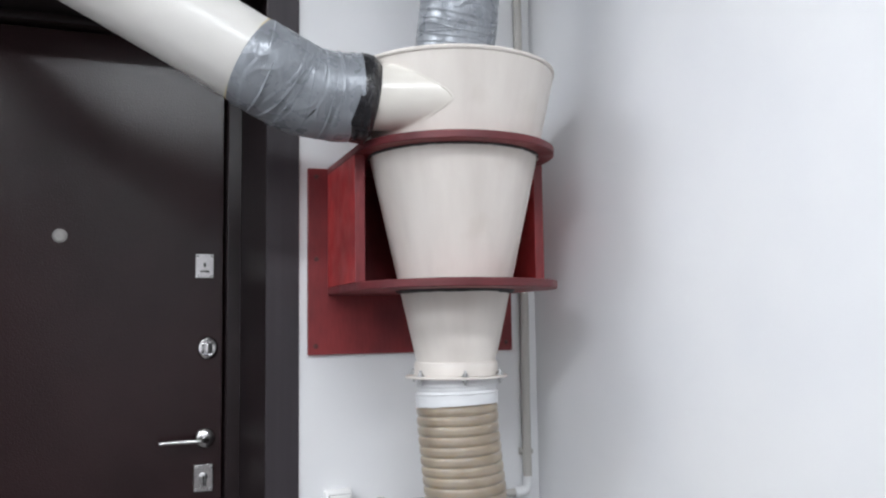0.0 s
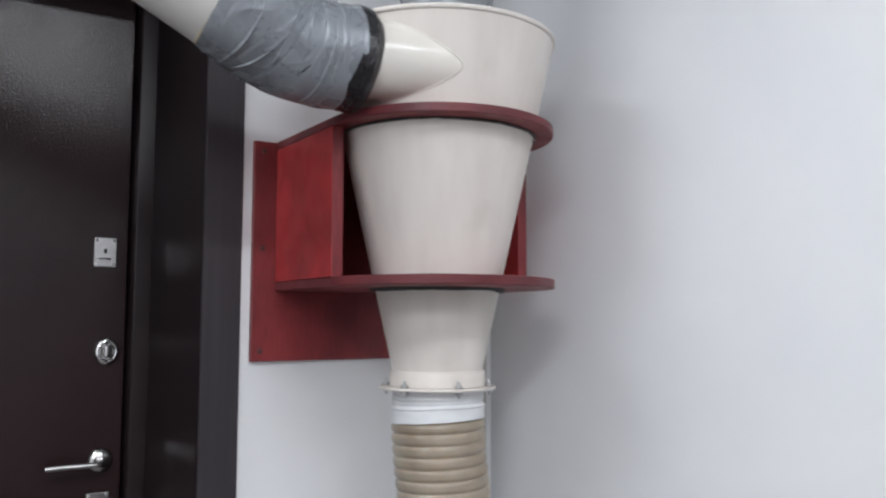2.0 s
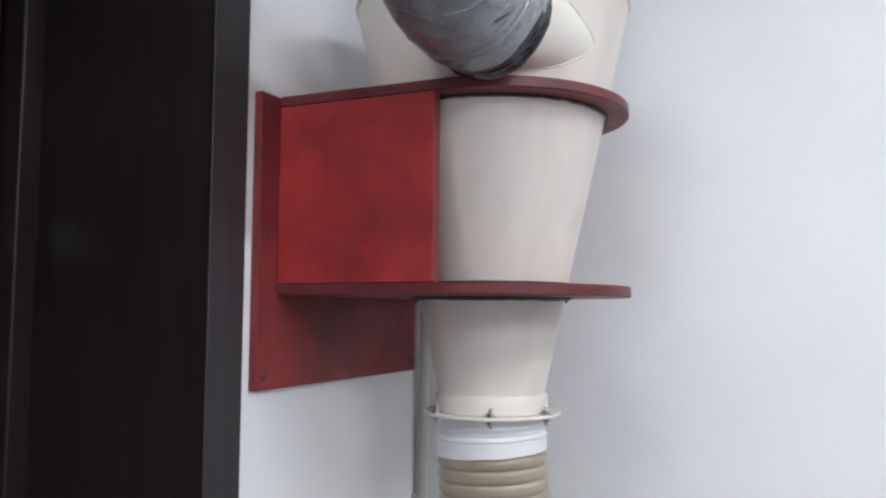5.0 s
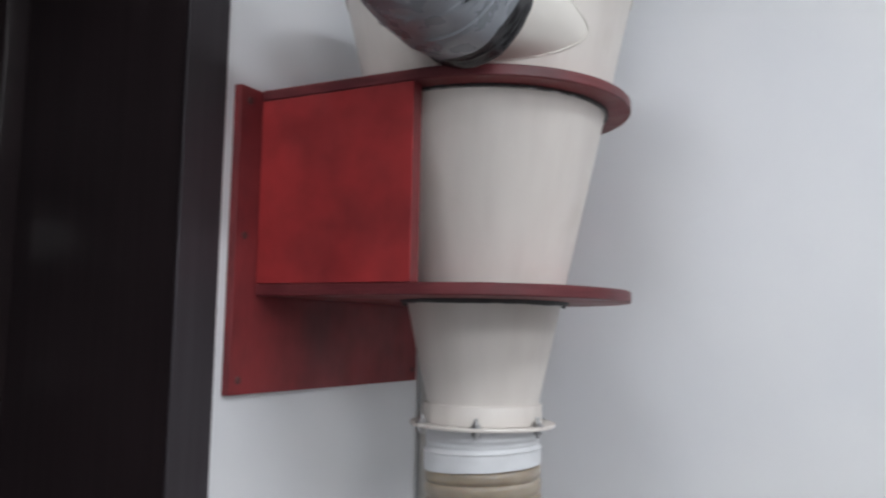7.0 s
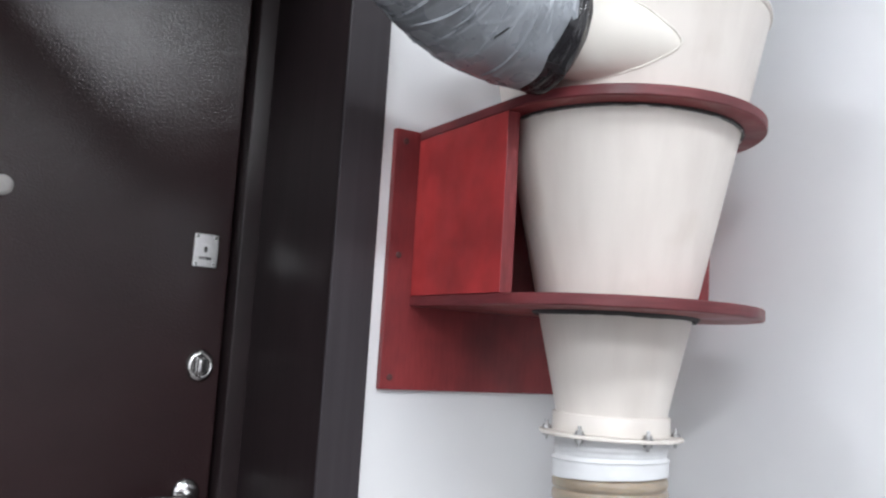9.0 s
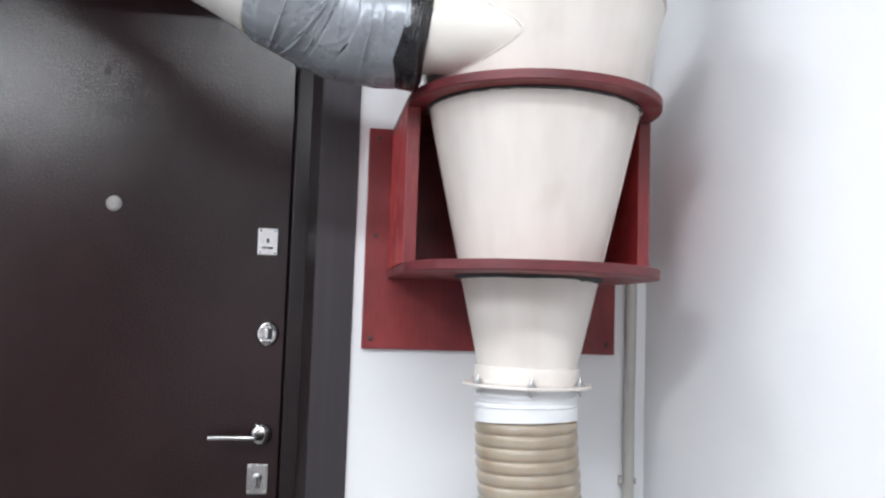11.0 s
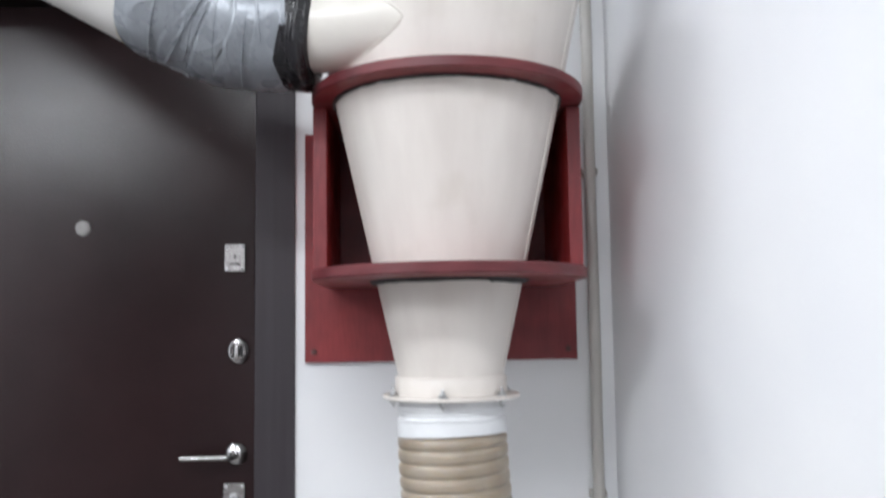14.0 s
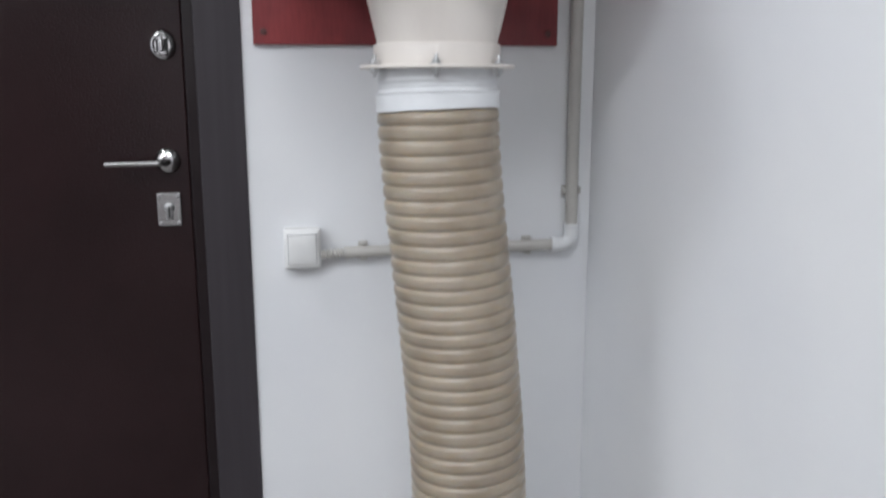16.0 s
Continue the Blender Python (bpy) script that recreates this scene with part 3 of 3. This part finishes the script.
def lifted_edge(u, a0, a1, slant, lift):
    """The lifted pale edge of one turn of tape, running round the bend from angle a0 to a1."""
    bm, rows = bmesh.new(), []
    spot = bend[int(u * (len(bend) - 1))]
    t = (bend[int(u * 200) + 1] - bend[int(u * 200) - 1]).normalized()
    side = Vector((0.49, 0, 0.872))
    side = (side - t * side.dot(t)).normalized()
    rim = t.cross(side)
    for i in range(25):
        f = i / 24
        a = radians(a0 + (a1 - a0) * f)
        out = math.cos(a) * side + math.sin(a) * rim
        foot = spot + t * (slant * (f - 0.5) + 0.002 * noise.noise(Vector((f * 3, u * 9, 0)))) + out * 0.0955
        h = lift * math.sin(math.pi * f) ** 0.6 * (0.8 + 0.5 * noise.noise(Vector((f * 5, u * 7, 2))))
        rows.append([bm.verts.new(q) for q in (foot - t * 0.005 - out * 0.003, foot + out * (0.0022 + h), foot + t * 0.0009 + out * (0.0022 + h), foot + t * 0.0012 - out * 0.003)])
    for p, q in zip(rows, rows[1:]):
        for k in range(4):
            bm.faces.new((p[k], p[(k + 1) % 4], q[(k + 1) % 4], q[k]))
    bm.faces.new(rows[0])
    bm.faces.new(rows[-1][::-1])
    part("tape_edge", bm, M_TAPE, duct, "lifted edge of a turn of silver tape", 40)


for edge_row in ((0.22, 95, 200, 0.02, 0.0030), (0.34, 60, 190, -0.03, 0.0026), (0.50, 20, 175, -0.025, 0.0016), (0.58, 40, 165, 0.02, 0.0014), (0.72, 70, 185, -0.02, 0.0018), (0.80, 10, 120, 0.012, 0.0012), (0.16, 30, 110, 0.03, 0.0018)):
    lifted_edge(*edge_row)

outlet = thing("outlet_duct", "round outlet duct wrapped in silver tape rising to the ceiling", "duct")
up = curve_points([(0.290, -0.313, 1.8748), (0.293, -0.334, 1.96), (0.296, -0.358, 2.06), (0.298, -0.372, 2.25), (0.298, -0.374, 2.60), (0.298, -0.374, CEIL)], 240)
part("tape_wrap", sweep(up, lambda u, a, i: 0.0930 + wrinkles(a, u, 26.0, 11.0), 128), M_TAPE, outlet, smooth=50)

# ---- flexible hose ----
hose = thing("flexible_hose", "beige ribbed plastic hose hanging from the cyclone to the floor", "hose")
PITCH, HR = 0.0224, 0.0948
axis = curve_points([(0.2905, -0.312, 1.112), (0.2925, -0.314, 1.04), (0.2995, -0.320, 0.95), (0.3075, -0.326, 0.86), (0.3165, -0.332, 0.76), (0.3250, -0.337, 0.66), (0.3315, -0.341, 0.56), (0.3350, -0.343, 0.46), (0.336, -0.344, 0.25), (0.336, -0.344, 0.004)], 560)
tube, rows, run = bmesh.new(), [], 0.0
for i, c in enumerate(axis):
    run += (c - axis[i - 1]).length if i else 0.0
    row = []
    for k in range(88):
        a = 2 * math.pi * k / 88
        f = (run / PITCH + a / (2 * math.pi) - 0.074) % 1.0
        g = f + 0.10 * math.sin(2 * math.pi * f)
        bulge = (0.5 - 0.5 * math.cos(2 * math.pi * g)) ** 0.54
        n = noise.noise(Vector((math.cos(a) * 1.4, math.sin(a) * 1.4, run * 14)))
        r = HR - 0.0040 * (1 - bulge) + 0.0009 * n - 0.004 * max(0, 1 - run / 0.02)
        row.append(tube.verts.new((c.x + r * math.cos(a), c.y + r * math.sin(a), c.z + 0.0008 * n)))
    rows.append(row)
for p, q in zip(rows, rows[1:]):
    for k in range(88):
        tube.faces.new((p[k], p[(k + 1) % 88], q[(k + 1) % 88], q[k]))
part("ribbed_tube", tube, M_HOSE, hose, smooth=80)
cuff = []
for i in range(49):
    z = 1.1625 - i * 0.0013
    fold = 0.0020 * max(0, 1 - abs(z - 1.128) / 0.0028) + 0.0014 * max(0, 1 - abs(z - 1.146) / 0.004) - 0.0018 * max(0, 1 - abs(z - 1.1335) / 0.003)
    cuff.append((0.0925 + (0.0026 if z < 1.128 else 0) + fold, z))
cuff_bm = lathe([(0.085, 1.1628)] + cuff + [(0.090, 1.0995)], 96)
for v in cuff_bm.verts:
    a = math.atan2(v.co.y, v.co.x)
    w = noise.noise(Vector((v.co.x * 22, v.co.y * 22, v.co.z * 60)))
    v.co.x, v.co.y = v.co.x * (1 + 0.010 * w), v.co.y * (1 + 0.010 * w)
    drop = max(0, min(1, (1.163 - v.co.z) / 0.06))
    v.co.z += drop * (0.0065 * math.cos(a + 1.05) + 0.0012 * w)
cuff_bm.transform(Matrix.Translation((0.2900, -0.3118, 0)))
part("cuff", cuff_bm, M_WHITE_TAPE, hose, "white tape cuff under the flange", 50)

# ---- switch and conduit ----
switch = thing("light_switch", "white plastic surface-mounted single rocker light switch", "switch", at=(0, WY, 0))
part("back_box", box(0.040, 0.109, -0.029, -0.0005, 0.797, 0.874, 0.005, 3), M_SWITCH, switch, smooth=40)
part("face_frame", box(0.043, 0.106, -0.036, -0.0292, 0.801, 0.870, 0.003, 3), M_SWITCH, switch, smooth=40)
rocker = box(-0.0255, 0.0255, -0.005, 0.004, -0.0275, 0.0275, 0.0012, 2)
rocker.transform(pose(0.0745, -0.0385, 0.8365, 6))
part("rocker_gap", box(0.0478, 0.1012, -0.0366, -0.0361, 0.8078, 0.8652, 0.0002), plain("grey_gap", (0.28, 0.28, 0.28), 0.6), switch)
part("rocker", rocker, M_SWITCH, switch, smooth=40)

conduit = thing("cable_conduit", "grey plastic cable conduit clipped along the wall", "conduit")
CY, CZ, CX = WY - 0.020, 0.8265, 0.6030
part("corrugated_sleeve", sweep([(0.108 + 0.052 * i / 90, CY - 0.004 * (1 - i / 90), 0.8225 + 0.003 * i / 90) for i in range(91)], lambda u, a, i: 0.0080 + 0.0022 * math.sin(i * 2 * math.pi / 11.25), 24), plain("pale_corrugated_plastic", (0.56, 0.54, 0.51), 0.45), conduit, "pale corrugated cable sleeve", 70)
part("pipe", sweep([(0.152 + 0.42 * i / 12, CY, CZ + 0.0005 * math.sin(i * 1.3) + (i - 12) * 0.00015) for i in range(13)], 0.0112, 28), M_PIPE, conduit, smooth=50)
elbow = sweep(curve_points([(0.562, CY, CZ), (0.577, CY, CZ), (0.592, CY, CZ + 0.003), (0.601, CY, CZ + 0.013), (CX, CY, CZ + 0.028), (CX, CY, CZ + 0.042)], 30), lambda u, a, i: 0.0138 + (0.0012 if u < 0.12 or u > 0.88 else 0), 28)
part("elbow", elbow, M_ELBOW, conduit, "white plastic conduit elbow", 50)
part("pipe", sweep([(CX, CY + 0.002 * math.sin(i * 0.9), CZ + 0.035 + (CEIL - CZ - 0.037) * i / 24) for i in range(25)], 0.0120, 28), M_PIPE, conduit, smooth=50)


def pipe_clip(m):
    bm = box(-0.009, 0.009, -0.017, 0.017, -0.0195, -0.012, 0.001)
    add(bm, box(-0.0065, 0.0065, 0.0130, 0.0165, -0.013, 0.004, 0.001))
    add(bm, box(-0.0065, 0.0065, -0.0165, -0.0130, -0.013, 0.004, 0.001))
    bm.transform(m)
    part("pipe_clip", bm, M_PIPE, conduit, smooth=40)


for cx in (0.190, 0.515):
    pipe_clip(Matrix.Translation((cx, CY, CZ)) @ Matrix.Rotation(radians(90), 4, "X"))
for cz in (0.934, 1.606, 2.30):
    pipe_clip(Matrix.Translation((CX, CY, cz)) @ Matrix.Rotation(radians(90), 4, "X") @ Matrix.Rotation(radians(90), 4, "Z"))

# ---- ceiling lights ----
# an unseen housing over every lamp, the added fill lamp included
for lx, ly, sx, sy, *_ in LAMPS:
    light = thing("ceiling_light", "unseen white rectangular ceiling light", "ceiling light", "ceiling lights")
    housing = part("housing", box(lx - sx / 2, lx + sx / 2, ly - sy / 2, ly + sy / 2, CEIL - 0.058, CEIL - 0.001, 0.004), M_SWITCH, light)
